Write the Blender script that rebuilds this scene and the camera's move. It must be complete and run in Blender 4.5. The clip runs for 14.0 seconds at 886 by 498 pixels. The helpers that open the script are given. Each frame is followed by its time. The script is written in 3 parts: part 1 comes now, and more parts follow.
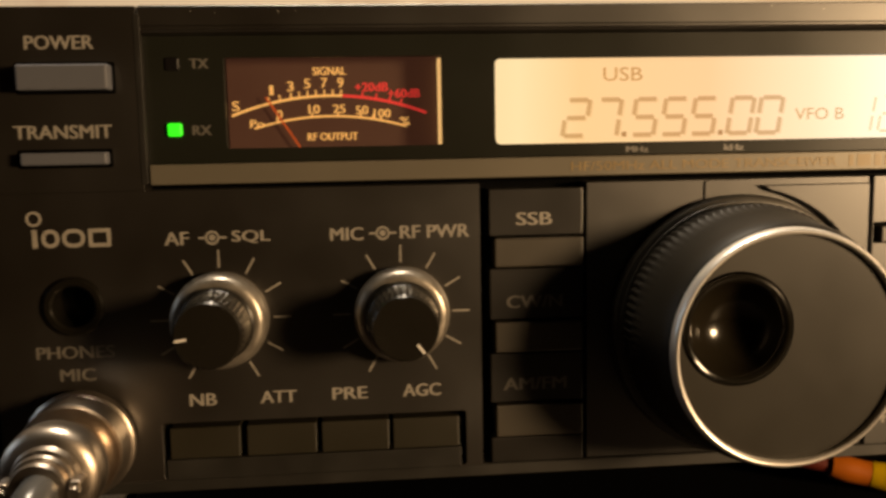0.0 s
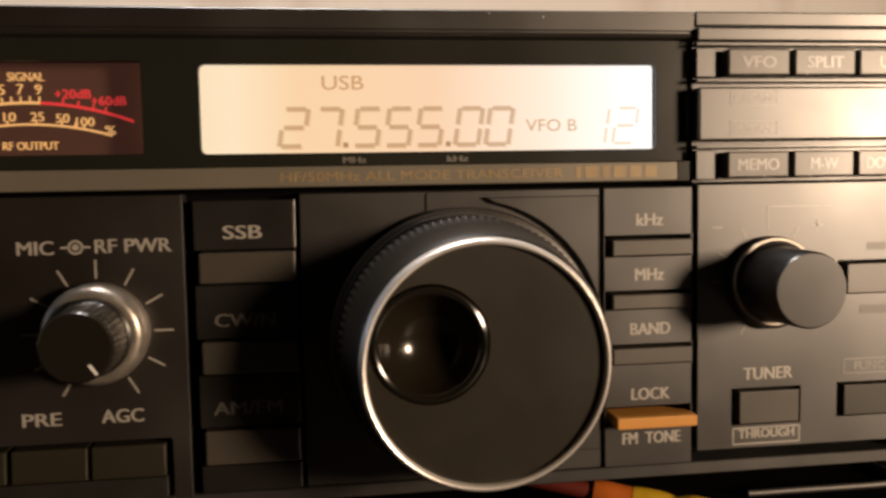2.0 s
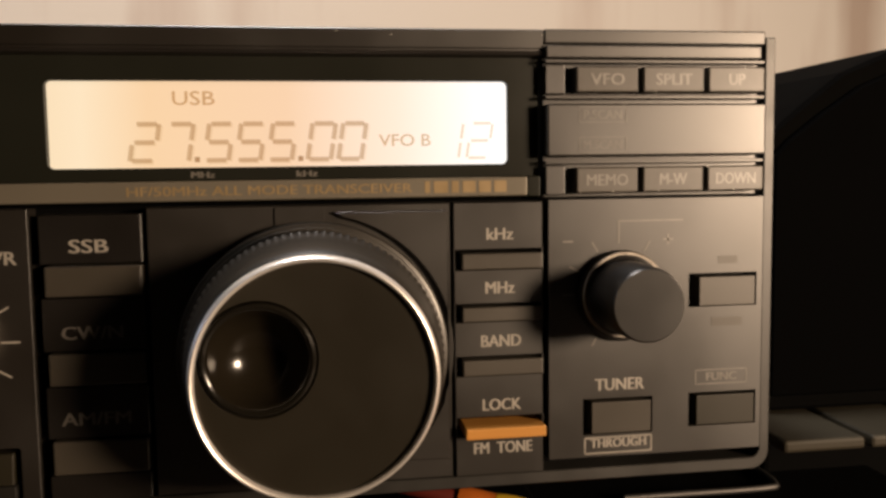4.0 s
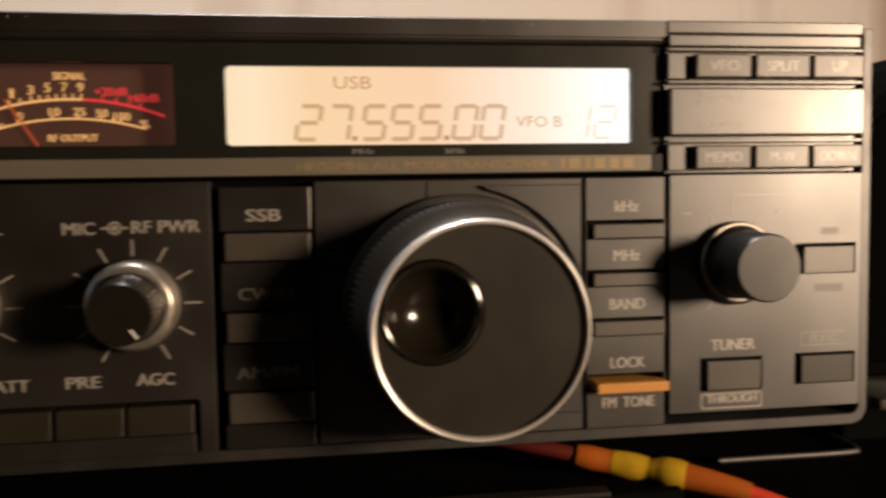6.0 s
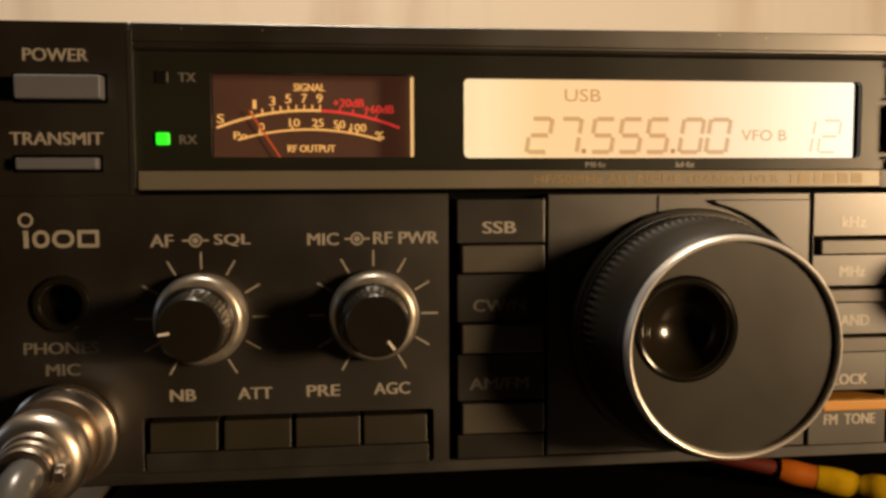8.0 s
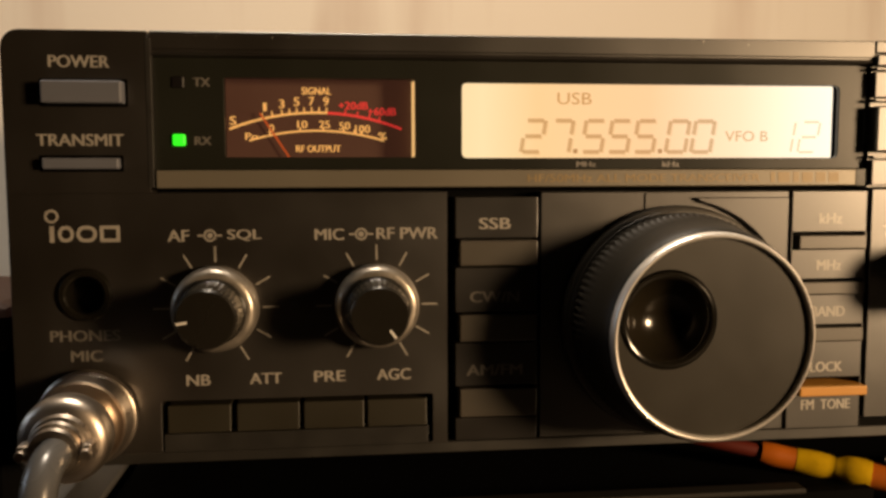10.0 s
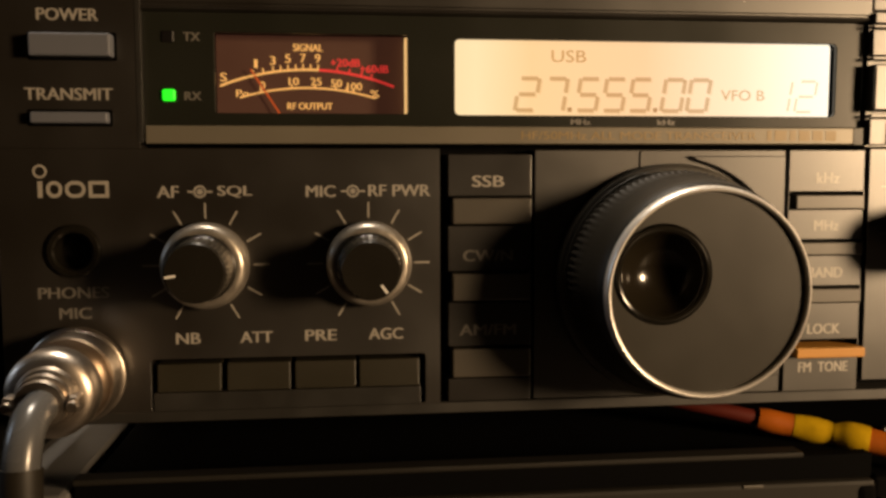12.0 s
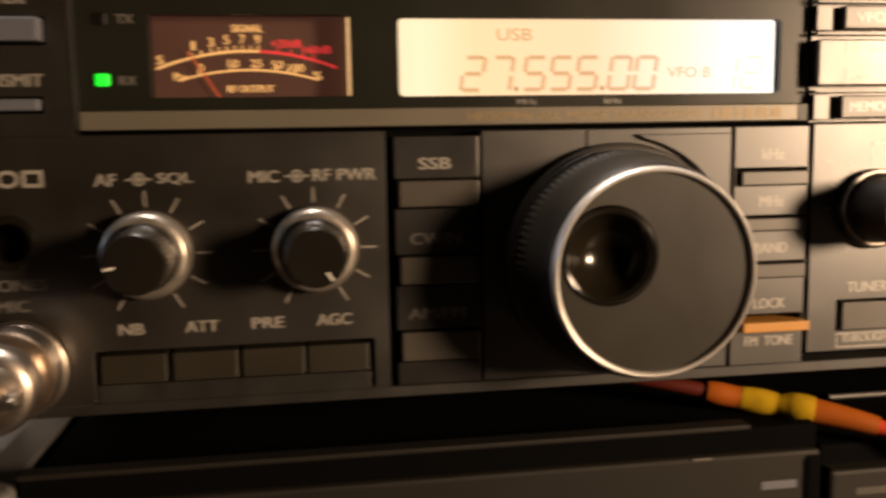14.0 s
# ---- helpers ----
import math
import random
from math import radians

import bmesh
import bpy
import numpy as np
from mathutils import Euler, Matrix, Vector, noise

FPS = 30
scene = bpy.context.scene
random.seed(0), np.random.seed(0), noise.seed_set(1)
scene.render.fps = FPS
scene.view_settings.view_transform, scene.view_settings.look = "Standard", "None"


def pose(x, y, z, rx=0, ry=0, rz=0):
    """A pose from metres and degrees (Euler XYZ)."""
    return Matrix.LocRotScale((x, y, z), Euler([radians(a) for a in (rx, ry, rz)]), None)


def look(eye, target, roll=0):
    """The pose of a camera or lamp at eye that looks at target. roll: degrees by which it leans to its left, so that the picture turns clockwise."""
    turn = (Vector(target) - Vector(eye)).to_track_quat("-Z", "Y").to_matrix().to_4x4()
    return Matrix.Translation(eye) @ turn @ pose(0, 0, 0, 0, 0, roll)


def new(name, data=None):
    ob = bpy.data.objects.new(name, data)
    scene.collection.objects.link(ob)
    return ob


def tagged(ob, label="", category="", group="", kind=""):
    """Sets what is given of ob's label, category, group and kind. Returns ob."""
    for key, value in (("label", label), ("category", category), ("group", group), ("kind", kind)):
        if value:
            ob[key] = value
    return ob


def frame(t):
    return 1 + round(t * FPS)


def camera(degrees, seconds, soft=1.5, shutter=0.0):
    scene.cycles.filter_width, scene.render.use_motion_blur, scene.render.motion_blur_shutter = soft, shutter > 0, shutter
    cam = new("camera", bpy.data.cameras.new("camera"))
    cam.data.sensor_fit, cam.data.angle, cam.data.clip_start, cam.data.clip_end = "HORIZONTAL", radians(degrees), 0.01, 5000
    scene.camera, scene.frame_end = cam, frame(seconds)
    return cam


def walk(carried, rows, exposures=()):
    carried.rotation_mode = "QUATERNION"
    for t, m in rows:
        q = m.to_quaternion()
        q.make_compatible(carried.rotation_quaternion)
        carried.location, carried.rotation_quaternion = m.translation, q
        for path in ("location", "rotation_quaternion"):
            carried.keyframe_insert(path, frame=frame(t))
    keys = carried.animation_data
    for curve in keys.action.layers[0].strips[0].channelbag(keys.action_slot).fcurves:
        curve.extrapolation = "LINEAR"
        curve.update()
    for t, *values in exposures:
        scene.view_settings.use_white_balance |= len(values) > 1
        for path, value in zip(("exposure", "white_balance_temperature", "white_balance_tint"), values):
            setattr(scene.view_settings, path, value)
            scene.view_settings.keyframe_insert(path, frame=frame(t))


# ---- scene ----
cam = camera(54.0, 14.0, soft=2.9, shutter=0.5)
PATH = [
    (0, (0.0705, -0.1673, 0.0661), (0.0921, 0.0800, 0.0367), -1.08),
    (0.5, (0.0770, -0.1670, 0.0684), (0.1076, 0.0792, 0.0373), -0.80),
    (1, (0.1058, -0.1660, 0.0611), (0.1361, 0.0811, 0.0388), -1.12),
    (1.5, (0.1141, -0.1662, 0.0587), (0.1480, 0.0809, 0.0415), -0.99),
    (2, (0.1172, -0.1647, 0.0597), (0.1523, 0.0821, 0.0414), -1.04),
    (2.5, (0.1303, -0.1667, 0.0594), (0.1654, 0.0801, 0.0405), -0.66),
    (3, (0.1415, -0.1686, 0.0614), (0.1760, 0.0783, 0.0429), -0.76),
    (3.2, (0.1451, -0.1687, 0.0646), (0.1812, 0.0777, 0.0428), -0.64),
    (5.3, (0.1343, -0.1783, 0.0581), (0.1729, 0.0682, 0.0425), -0.98),
    (5.5, (0.1280, -0.1795, 0.0556), (0.1679, 0.0668, 0.0412), -0.83),
    (6, (0.1123, -0.1842, 0.0561), (0.1504, 0.0623, 0.0395), -0.91),
    (6.5, (0.0788, -0.1830, 0.0595), (0.1136, 0.0639, 0.0408), -0.76),
    (7, (0.0619, -0.1767, 0.0606), (0.0965, 0.0700, 0.0405), -0.62),
    (7.5, (0.0621, -0.1755, 0.0587), (0.0922, 0.0720, 0.0403), -0.45),
    (8, (0.0703, -0.1789, 0.0604), (0.0993, 0.0687, 0.0423), -0.24),
    (8.5, (0.0720, -0.1812, 0.0589), (0.1012, 0.0664, 0.0401), -0.07),
    (10.8, (0.0694, -0.1929, 0.0648), (0.0961, 0.0546, 0.0420), -0.06),
    (11, (0.0707, -0.1921, 0.0593), (0.0973, 0.0557, 0.0394), -0.04),
    (11.5, (0.0715, -0.1910, 0.0565), (0.0986, 0.0567, 0.0367), -0.22),
    (12, (0.0722, -0.1894, 0.0533), (0.0995, 0.0582, 0.0318), -0.13),
    (12.5, (0.0718, -0.1950, 0.0559), (0.0979, 0.0527, 0.0342), -0.46),
    (13, (0.0791, -0.2075, 0.0610), (0.1026, 0.0400, 0.0344), -0.65),
    (13.5, (0.0707, -0.2146, 0.0641), (0.0962, 0.0323, 0.0344), 0.02),
    (13.7, (0.0707, -0.2045, 0.0539), (0.0961, 0.0432, 0.0314), -1.46),
    (13.8, (0.0668, -0.1953, 0.0464), (0.1024, 0.0516, 0.0291), -1.10),
    (14, (0.0757, -0.1876, 0.0573), (0.1135, 0.0575, 0.0254), -0.96),
]
# the clip's camera shifts its white balance as the pale wall and key block come and go
EXPOSURES = [(0.0, 0.0, 7250, 9), (0.5, 0.0, 6750, 9), (1.0, 0.0, 5800, 9), (1.5, 0.0, 5750, 13), (3.2, 0.0, 5750, 13), (6.0, 0.0, 5750, 13),
             (6.5, 0.0, 5750, 8), (7.0, 0.0, 6750, 8), (7.5, 0.0, 6950, 9), (8.5, 0.0, 6950, 10), (11.0, 0.0, 7000, 11), (12.5, 0.05, 6700, 9), (13.5, 0.12, 6650, 9), (14.0, 0.3, 6250, 15)]
walk(cam, [(t, look(eye, target, roll)) for t, eye, target, roll in PATH], EXPOSURES)

# ---- light: one warm room lamp off to the right, dim room, faint cool light from the left ----
world = bpy.data.worlds.new("room")
scene.world = world
world.use_nodes = True
world.node_tree.nodes["Background"].inputs[0].default_value = (1.0, 0.8, 0.58, 1)
world.node_tree.nodes["Background"].inputs[1].default_value = 0.001


def area_lamp(name, eye, target, size, watts, colour, spread=180):
    data = bpy.data.lights.new(name, "AREA")
    data.shape, data.size, data.energy, data.color, data.spread = "DISK", size, watts, colour, radians(spread)
    ob = new(name, data)
    ob.matrix_world = look(eye, target)
    return ob


area_lamp("room_lamp", (0.63, -0.45, 0.115), (0.17, 0.0, 0.05), 0.13, 3.0, (1.0, 0.69, 0.405), 120)
# unseen lamp added overhead to brighten the back wall and upper surfaces
area_lamp("overhead_fill", (0.05, 0.10, 1.25), (0.06, 0.26, 0.0), 0.22, 2.6, (1.0, 0.87, 0.72), 56)
# unseen weak lamp added for the bluish tint on left-facing sides
area_lamp("cool_left_light", (-0.9, 0.12, 0.30), (0.0, 0.05, -0.02), 0.30, 0.13, (0.62, 0.78, 1.0), 70)


# ---- materials ----
def material(name, colour, rough=0.5, metal=0.0, spec=0.5, vary=0.12, grain=900.0, bump=0.15, blotch=35.0,
             emit=None, power=0.0, coat=0.0, dust=0.0, ior=1.5):
    m = bpy.data.materials.new(name)
    m.use_nodes = True
    nt = m.node_tree
    b = nt.nodes["Principled BSDF"]
    b.inputs["Metallic"].default_value = metal
    b.inputs["Specular IOR Level"].default_value = spec
    b.inputs["Coat Weight"].default_value = coat
    b.inputs["IOR"].default_value = ior
    co = nt.nodes.new("ShaderNodeTexCoord")

    def noise_node(scale, detail):
        n = nt.nodes.new("ShaderNodeTexNoise")
        n.inputs["Scale"].default_value, n.inputs["Detail"].default_value = scale, detail
        nt.links.new(co.outputs["Object"], n.inputs["Vector"])
        return n
    big, fine = noise_node(blotch, 4.0), noise_node(grain, 2.0)
    mix = nt.nodes.new("ShaderNodeMixRGB")
    lo = [c * (1 - vary) for c in colour]
    hi = [min(1.0, c * (1 + vary) + dust) for c in colour]
    mix.inputs[1].default_value, mix.inputs[2].default_value = (*lo, 1), (*hi, 1)
    nt.links.new(big.outputs["Fac"], mix.inputs[0])
    nt.links.new(mix.outputs[0], b.inputs["Base Color"])
    ramp = nt.nodes.new("ShaderNodeMapRange")
    ramp.inputs[1].default_value, ramp.inputs[2].default_value = 0.3, 0.7
    ramp.inputs[3].default_value, ramp.inputs[4].default_value = max(0.02, rough - 0.06), min(1.0, rough + 0.06)
    nt.links.new(big.outputs["Fac"], ramp.inputs[0])
    nt.links.new(ramp.outputs[0], b.inputs["Roughness"])
    if bump:
        bp = nt.nodes.new("ShaderNodeBump")
        bp.inputs["Strength"].default_value, bp.inputs["Distance"].default_value = bump, 0.00004
        nt.links.new(fine.outputs["Fac"], bp.inputs["Height"])
        nt.links.new(bp.outputs[0], b.inputs["Normal"])
    if emit:
        b.inputs["Emission Color"].default_value = (*emit, 1)
        b.inputs["Emission Strength"].default_value = power
    return m


PANEL = material("black_panel_plastic", (0.0072, 0.0051, 0.0028), 0.395, spec=1.0, ior=1.56, bump=0.18, grain=2600, dust=0.003)
CASE = material("black_case_paint", (0.008, 0.0075, 0.007), 0.5, bump=0.5, grain=1800)
DARK = material("recess_black", (0.002, 0.002, 0.002), 0.8, spec=0.03, bump=0.0)
SMOKED = material("smoked_window_plastic", (0.012, 0.0125, 0.009), 0.34, spec=0.3, bump=0.04, grain=600)
STRIP = material("satin_grey_strip", (0.15, 0.135, 0.105), 0.42, metal=0.25, bump=0.2, grain=3000)
KEY = material("grey_key_plastic", (0.040, 0.034, 0.025), 0.42, spec=0.8, bump=0.3, grain=2600)
KEYLIGHT = material("light_grey_key_plastic", (0.105, 0.112, 0.135), 0.45, bump=0.2, grain=2600)
KEYOLIVE = material("olive_key_plastic", (0.015, 0.0125, 0.006), 0.45, bump=0.2, grain=2600)
AMBER = material("amber_key_plastic", (0.47, 0.22, 0.04), 0.45, bump=0.1)
PRINT = material("pale_print", (0.29, 0.27, 0.235), 0.40, spec=1.0, ior=1.56, bump=0.0, vary=0.2, blotch=400)
# worn print; also print with the knobs' shade put into its colour
PRINTDIM = material("worn_and_shaded_print", (0.125, 0.115, 0.10), 0.40, spec=1.0, ior=1.56, bump=0.0, vary=0.3, blotch=500)
PRINTFAINT = material("faint_worn_print", (0.07, 0.064, 0.055), 0.40, spec=1.0, ior=1.56, bump=0.0, vary=0.4, blotch=500)
GOLD = material("gold_print", (0.25, 0.18, 0.085), 0.45, bump=0.0, vary=0.25, blotch=300)
RUBBER = material("black_knob_rubber", (0.013, 0.0105, 0.007), 0.5, spec=0.3, bump=0.25, grain=1500)
KNOBFACE = material("black_knob_face", (0.0125, 0.010, 0.005), 0.42, spec=0.5, bump=0.08, grain=2600, vary=0.25)
DISH = material("glossy_dark_dish", (0.0105, 0.0083, 0.005), 0.17, spec=0.5, bump=0.0)
LABELBLACK = material("dark_label_plastic", (0.0055, 0.0042, 0.003), 0.38, spec=0.8, bump=0.1, grain=2600)
LIP = material("worn_lip_paint", (0.010, 0.009, 0.007), 0.46, spec=0.85, bump=0.3, grain=1500, vary=0.4, blotch=90)
WIRE = material("dull_chrome_wire", (0.10, 0.097, 0.094), 0.55, metal=1.0, bump=0.1)
COLLAR = material("satin_black_collar", (0.022, 0.0185, 0.013), 0.4, spec=0.7, bump=0.05, grain=2000)
GLOSS = material("glossy_black_plastic", (0.008, 0.007, 0.005), 0.14, bump=0.0)
SMALLKNOB = material("satin_black_knob", (0.007, 0.006, 0.005), 0.36, spec=0.7, bump=0.04, grain=2600)
SMOOTHBLACK = material("smooth_black_plastic", (0.011, 0.0095, 0.007), 0.28, bump=0.0)
ALU = material("turned_aluminium", (0.90, 0.87, 0.83), 0.36, metal=0.7, bump=0.1, grain=2000, vary=0.06)
CHROME = material("plated_connector_metal", (0.50, 0.435, 0.37), 0.35, metal=1.0, bump=0.08, vary=0.15, blotch=120)
SKIRT = material("grey_metallic_skirt", (0.33, 0.30, 0.26), 0.36, metal=0.75, bump=0.08, vary=0.3, blotch=500)
SLEEVE = material("grey_cable_sheath", (0.06, 0.06, 0.06), 0.25, bump=0.15)
WHITE = material("white_pointer_paint", (0.7, 0.68, 0.64), 0.5, bump=0.0)
ORANGE = material("orange_heat_shrink", (0.36, 0.092, 0.008), 0.36, bump=0.15, blotch=200)
YELLOW = material("yellow_crimp_sleeve", (0.52, 0.33, 0.012), 0.22, bump=0.9, grain=420, vary=0.35, blotch=260)
RED = material("red_wire_sheath", (0.55, 0.05, 0.02), 0.4, bump=0.1)
# the same red sheath with the shade under the radio put into its colour
REDSHADED = material("shaded_red_wire_sheath", (0.10, 0.012, 0.006), 0.5, bump=0.1)
# the meter's light on the needle is put in as a faint glow
NEEDLE = material("red_needle", (0.5, 0.09, 0.02), 0.5, bump=0.0, emit=(1.0, 0.16, 0.03), power=0.16)
DIALFACE = material("brown_meter_face", (0.045, 0.022, 0.014), 0.5, bump=0.0, vary=0.3, blotch=60, emit=(1.0, 0.37, 0.22), power=0.044)
DIALMARK = material("backlit_amber_mark", (0.4, 0.25, 0.08), 0.5, bump=0.0, emit=(1.0, 0.52, 0.17), power=0.75)
DIALRED = material("backlit_red_mark", (0.4, 0.03, 0.03), 0.5, bump=0.0, emit=(1.0, 0.055, 0.05), power=0.62)
DIALEDGE = material("backlit_meter_edge", (0.6, 0.4, 0.2), 0.5, bump=0.0, emit=(1.0, 0.60, 0.24), power=1.0)
GREENLED = material("green_led", (0.02, 0.3, 0.03), 0.4, bump=0.0, emit=(0.005, 1.0, 0.02), power=1.0)
DEADLED = material("unlit_led", (0.003, 0.002, 0.002), 0.4, bump=0.0)
FABRIC = material("black_speaker_cloth", (0.0015, 0.0015, 0.0015), 0.9, spec=0.01, bump=0.6, grain=1500)
RIBOLIVE = material("olive_ribbed_metal", (0.026, 0.022, 0.013), 0.6, spec=0.3, bump=0.3)
SPEAKERBODY = material("dull_black_cabinet", (0.0016, 0.0016, 0.0015), 0.85, spec=0.02, bump=0.4, grain=900)
OLIVE = material("dark_olive_housing", (0.0085, 0.007, 0.0046), 0.65, spec=0.3, bump=0.3)
DESKWOOD = material("dark_desk_laminate", (0.022, 0.015, 0.010), 0.5, spec=0.25, bump=0.2, blotch=12)
GREYBOX = material("grey_enamel_housing", (0.13, 0.127, 0.124), 0.5, bump=0.2)
MAROON = material("dull_maroon_paint", (0.022, 0.007, 0.004), 0.65, spec=0.2, bump=0.2)
# for unseen walls and ceiling, kept dark so little light bounces into shadows
PLASTER = material("brown_wall_paint", (0.055, 0.04, 0.028), 0.85, bump=0.3, grain=250, vary=0.05, blotch=9)


def wallpaper():
    """Pale wall paint with faint brownish upright streaks."""
    m = material("pale_streaked_wallpaper", (0.74, 0.70, 0.64), 0.75, bump=0.3, grain=300, vary=0.04, blotch=10)
    nt = m.node_tree
    b = nt.nodes["Principled BSDF"]
    co = nt.nodes.new("ShaderNodeTexCoord")
    mp = nt.nodes.new("ShaderNodeMapping")
    mp.inputs["Scale"].default_value = (30, 1, 5)
    n = nt.nodes.new("ShaderNodeTexNoise")
    n.inputs["Scale"].default_value, n.inputs["Detail"].default_value = 1.0, 3.0
    r = nt.nodes.new("ShaderNodeValToRGB")
    r.color_ramp.elements[0].position, r.color_ramp.elements[1].position = 0.52, 0.72
    mix = nt.nodes.new("ShaderNodeMixRGB")
    mix.inputs[2].default_value = (0.62, 0.55, 0.49, 1)
    old = b.inputs["Base Color"].links[0].from_socket
    nt.links.new(co.outputs["Object"], mp.inputs[0])
    nt.links.new(mp.outputs[0], n.inputs["Vector"])
    nt.links.new(n.outputs["Fac"], r.inputs[0])
    nt.links.new(r.outputs[0], mix.inputs[0])
    nt.links.new(old, mix.inputs[1])
    # one long brown run stain
    sep = nt.nodes.new("ShaderNodeSeparateXYZ")
    nt.links.new(co.outputs["Object"], sep.inputs[0])

    def maths(op, a, v):
        q = nt.nodes.new("ShaderNodeMath")
        q.operation = op
        nt.links.new(a, q.inputs[0])
        if isinstance(v, float):
            q.inputs[1].default_value = v
        else:
            nt.links.new(v, q.inputs[1])
        return q.outputs[0]
    wob = nt.nodes.new("ShaderNodeTexNoise")
    wob.inputs["Scale"].default_value = 14.0
    nt.links.new(co.outputs["Object"], wob.inputs["Vector"])
    d = maths("ABSOLUTE", maths("ADD", maths("SUBTRACT", sep.outputs[0], 0.475), maths("MULTIPLY", wob.outputs["Fac"], 0.02)), 0.0)
    run = nt.nodes.new("ShaderNodeMapRange")
    run.inputs[1].default_value, run.inputs[2].default_value = 0.004, 0.016
    run.inputs[3].default_value, run.inputs[4].default_value = 0.75, 0.0
    nt.links.new(d, run.inputs[0])
    stain = nt.nodes.new("ShaderNodeMixRGB")
    stain.inputs[2].default_value = (0.40, 0.30, 0.24, 1)
    nt.links.new(run.outputs[0], stain.inputs[0])
    nt.links.new(mix.outputs[0], stain.inputs[1])
    nt.links.new(stain.outputs[0], b.inputs["Base Color"])
    return m


def backlight():
    """The lit sheet behind the display, brighter towards its two lamps at the ends."""
    m = bpy.data.materials.new("display_backlight")
    m.use_nodes = True
    nt = m.node_tree
    b = nt.nodes["Principled BSDF"]
    b.inputs["Base Color"].default_value = (0.03, 0.025, 0.02, 1)
    b.inputs["Specular IOR Level"].default_value = 0.05
    b.inputs["Roughness"].default_value = 0.5
    co = nt.nodes.new("ShaderNodeTexCoord")
    sep = nt.nodes.new("ShaderNodeSeparateXYZ")
    nt.links.new(co.outputs["Object"], sep.inputs[0])
    mr = nt.nodes.new("ShaderNodeMapRange")
    mr.inputs[1].default_value, mr.inputs[2].default_value = 0.096, 0.1845
    nt.links.new(sep.outputs[0], mr.inputs[0])
    ramp = nt.nodes.new("ShaderNodeValToRGB")
    els = ramp.color_ramp.elements
    els[0].position, els[0].color = 0.0, (1.0, 0.74, 0.42, 1)
    els[1].position, els[1].color = 1.0, (1.3, 1.17, 0.95, 1)
    for p, c in ((0.06, (1.02, 0.77, 0.45, 1)), (0.2, (0.98, 0.64, 0.325, 1)), (0.5, (0.98, 0.635, 0.355, 1)), (0.75, (1.10, 0.84, 0.58, 1))):
        e = els.new(p)
        e.color = c
    nt.links.new(mr.outputs[0], ramp.inputs[0])
    nt.links.new(ramp.outputs[0], b.inputs["Emission Color"])
    b.inputs["Emission Strength"].default_value = 1.0
    return m


def film(name, colour):
    """A tinted see-through film, as in the segments of a liquid-crystal display."""
    m = bpy.data.materials.new(name)
    m.use_nodes = True
    nt = m.node_tree
    t = nt.nodes.new("ShaderNodeBsdfTransparent")
    t.inputs[0].default_value = (*colour, 1)
    nt.links.new(t.outputs[0], nt.nodes["Material Output"].inputs[0])
    return m


def clear_pane(name):
    m = bpy.data.materials.new(name)
    m.use_nodes = True
    nt = m.node_tree
    t = nt.nodes.new("ShaderNodeBsdfTransparent")
    t.inputs[0].default_value = (0.93, 0.92, 0.9, 1)
    g = nt.nodes.new("ShaderNodeBsdfGlossy")
    g.inputs["Roughness"].default_value = 0.12
    mix = nt.nodes.new("ShaderNodeMixShader")
    mix.inputs[0].default_value = 0.03
    nt.links.new(t.outputs[0], mix.inputs[1])
    nt.links.new(g.outputs[0], mix.inputs[2])
    nt.links.new(mix.outputs[0], nt.nodes["Material Output"].inputs[0])
    return m


BACKLIGHT = backlight()
SEGMENT = film("display_segment", (0.70, 0.63, 0.55))
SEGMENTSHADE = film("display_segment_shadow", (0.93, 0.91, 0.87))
SEGMENTFAINT = film("display_segment_faint", (0.78, 0.68, 0.58))
SEGMENTPALE = film("display_letters", (0.85, 0.79, 0.71))
PANE = clear_pane("clear_meter_pane")
WALLPAPER = wallpaper()

# ---- mesh helpers, in millimetres ----
MM = 0.001
BASES = {}


def thing(name, x, y, z, label, category, group="", kind=""):
    ob = new(name)
    ob.empty_display_size = 0.01
    ob.location = (x * MM, y * MM, z * MM)
    BASES[ob.name] = Matrix.Translation(ob.location)
    return tagged(ob, label, category, group, kind)


def part(name, bm, mat, parent=None, label="", smooth=False, scale=MM):
    bmesh.ops.scale(bm, vec=(scale,) * 3, verts=bm.verts)
    bmesh.ops.recalc_face_normals(bm, faces=bm.faces)
    me = bpy.data.meshes.new(name)
    bm.to_mesh(me)
    bm.free()
    me.materials.append(mat)
    if smooth:
        me.polygons.foreach_set("use_smooth", [True] * len(me.polygons))
        me.set_sharp_from_angle(angle=radians(38))
    ob = new(name, me)
    if parent:
        ob.parent = parent
        if parent.name in BASES:
            ob.matrix_parent_inverse = BASES[parent.name].inverted()
    return tagged(ob, label) if label else ob


def box(bm, x0, x1, y0, y1, z0, z1, bevel=0.0, segments=2):
    m = Matrix.Translation(((x0 + x1) / 2, (y0 + y1) / 2, (z0 + z1) / 2)) @ Matrix.Diagonal((x1 - x0, y1 - y0, z1 - z0, 1))
    made = bmesh.ops.create_cube(bm, size=1.0, matrix=m)["verts"]
    if bevel:
        edges = list({e for v in made for e in v.link_edges})
        bmesh.ops.bevel(bm, geom=edges, offset=bevel, segments=segments, profile=0.5, affect="EDGES")
    return bm


def one_box(*a, **k):
    return box(bmesh.new(), *a, **k)


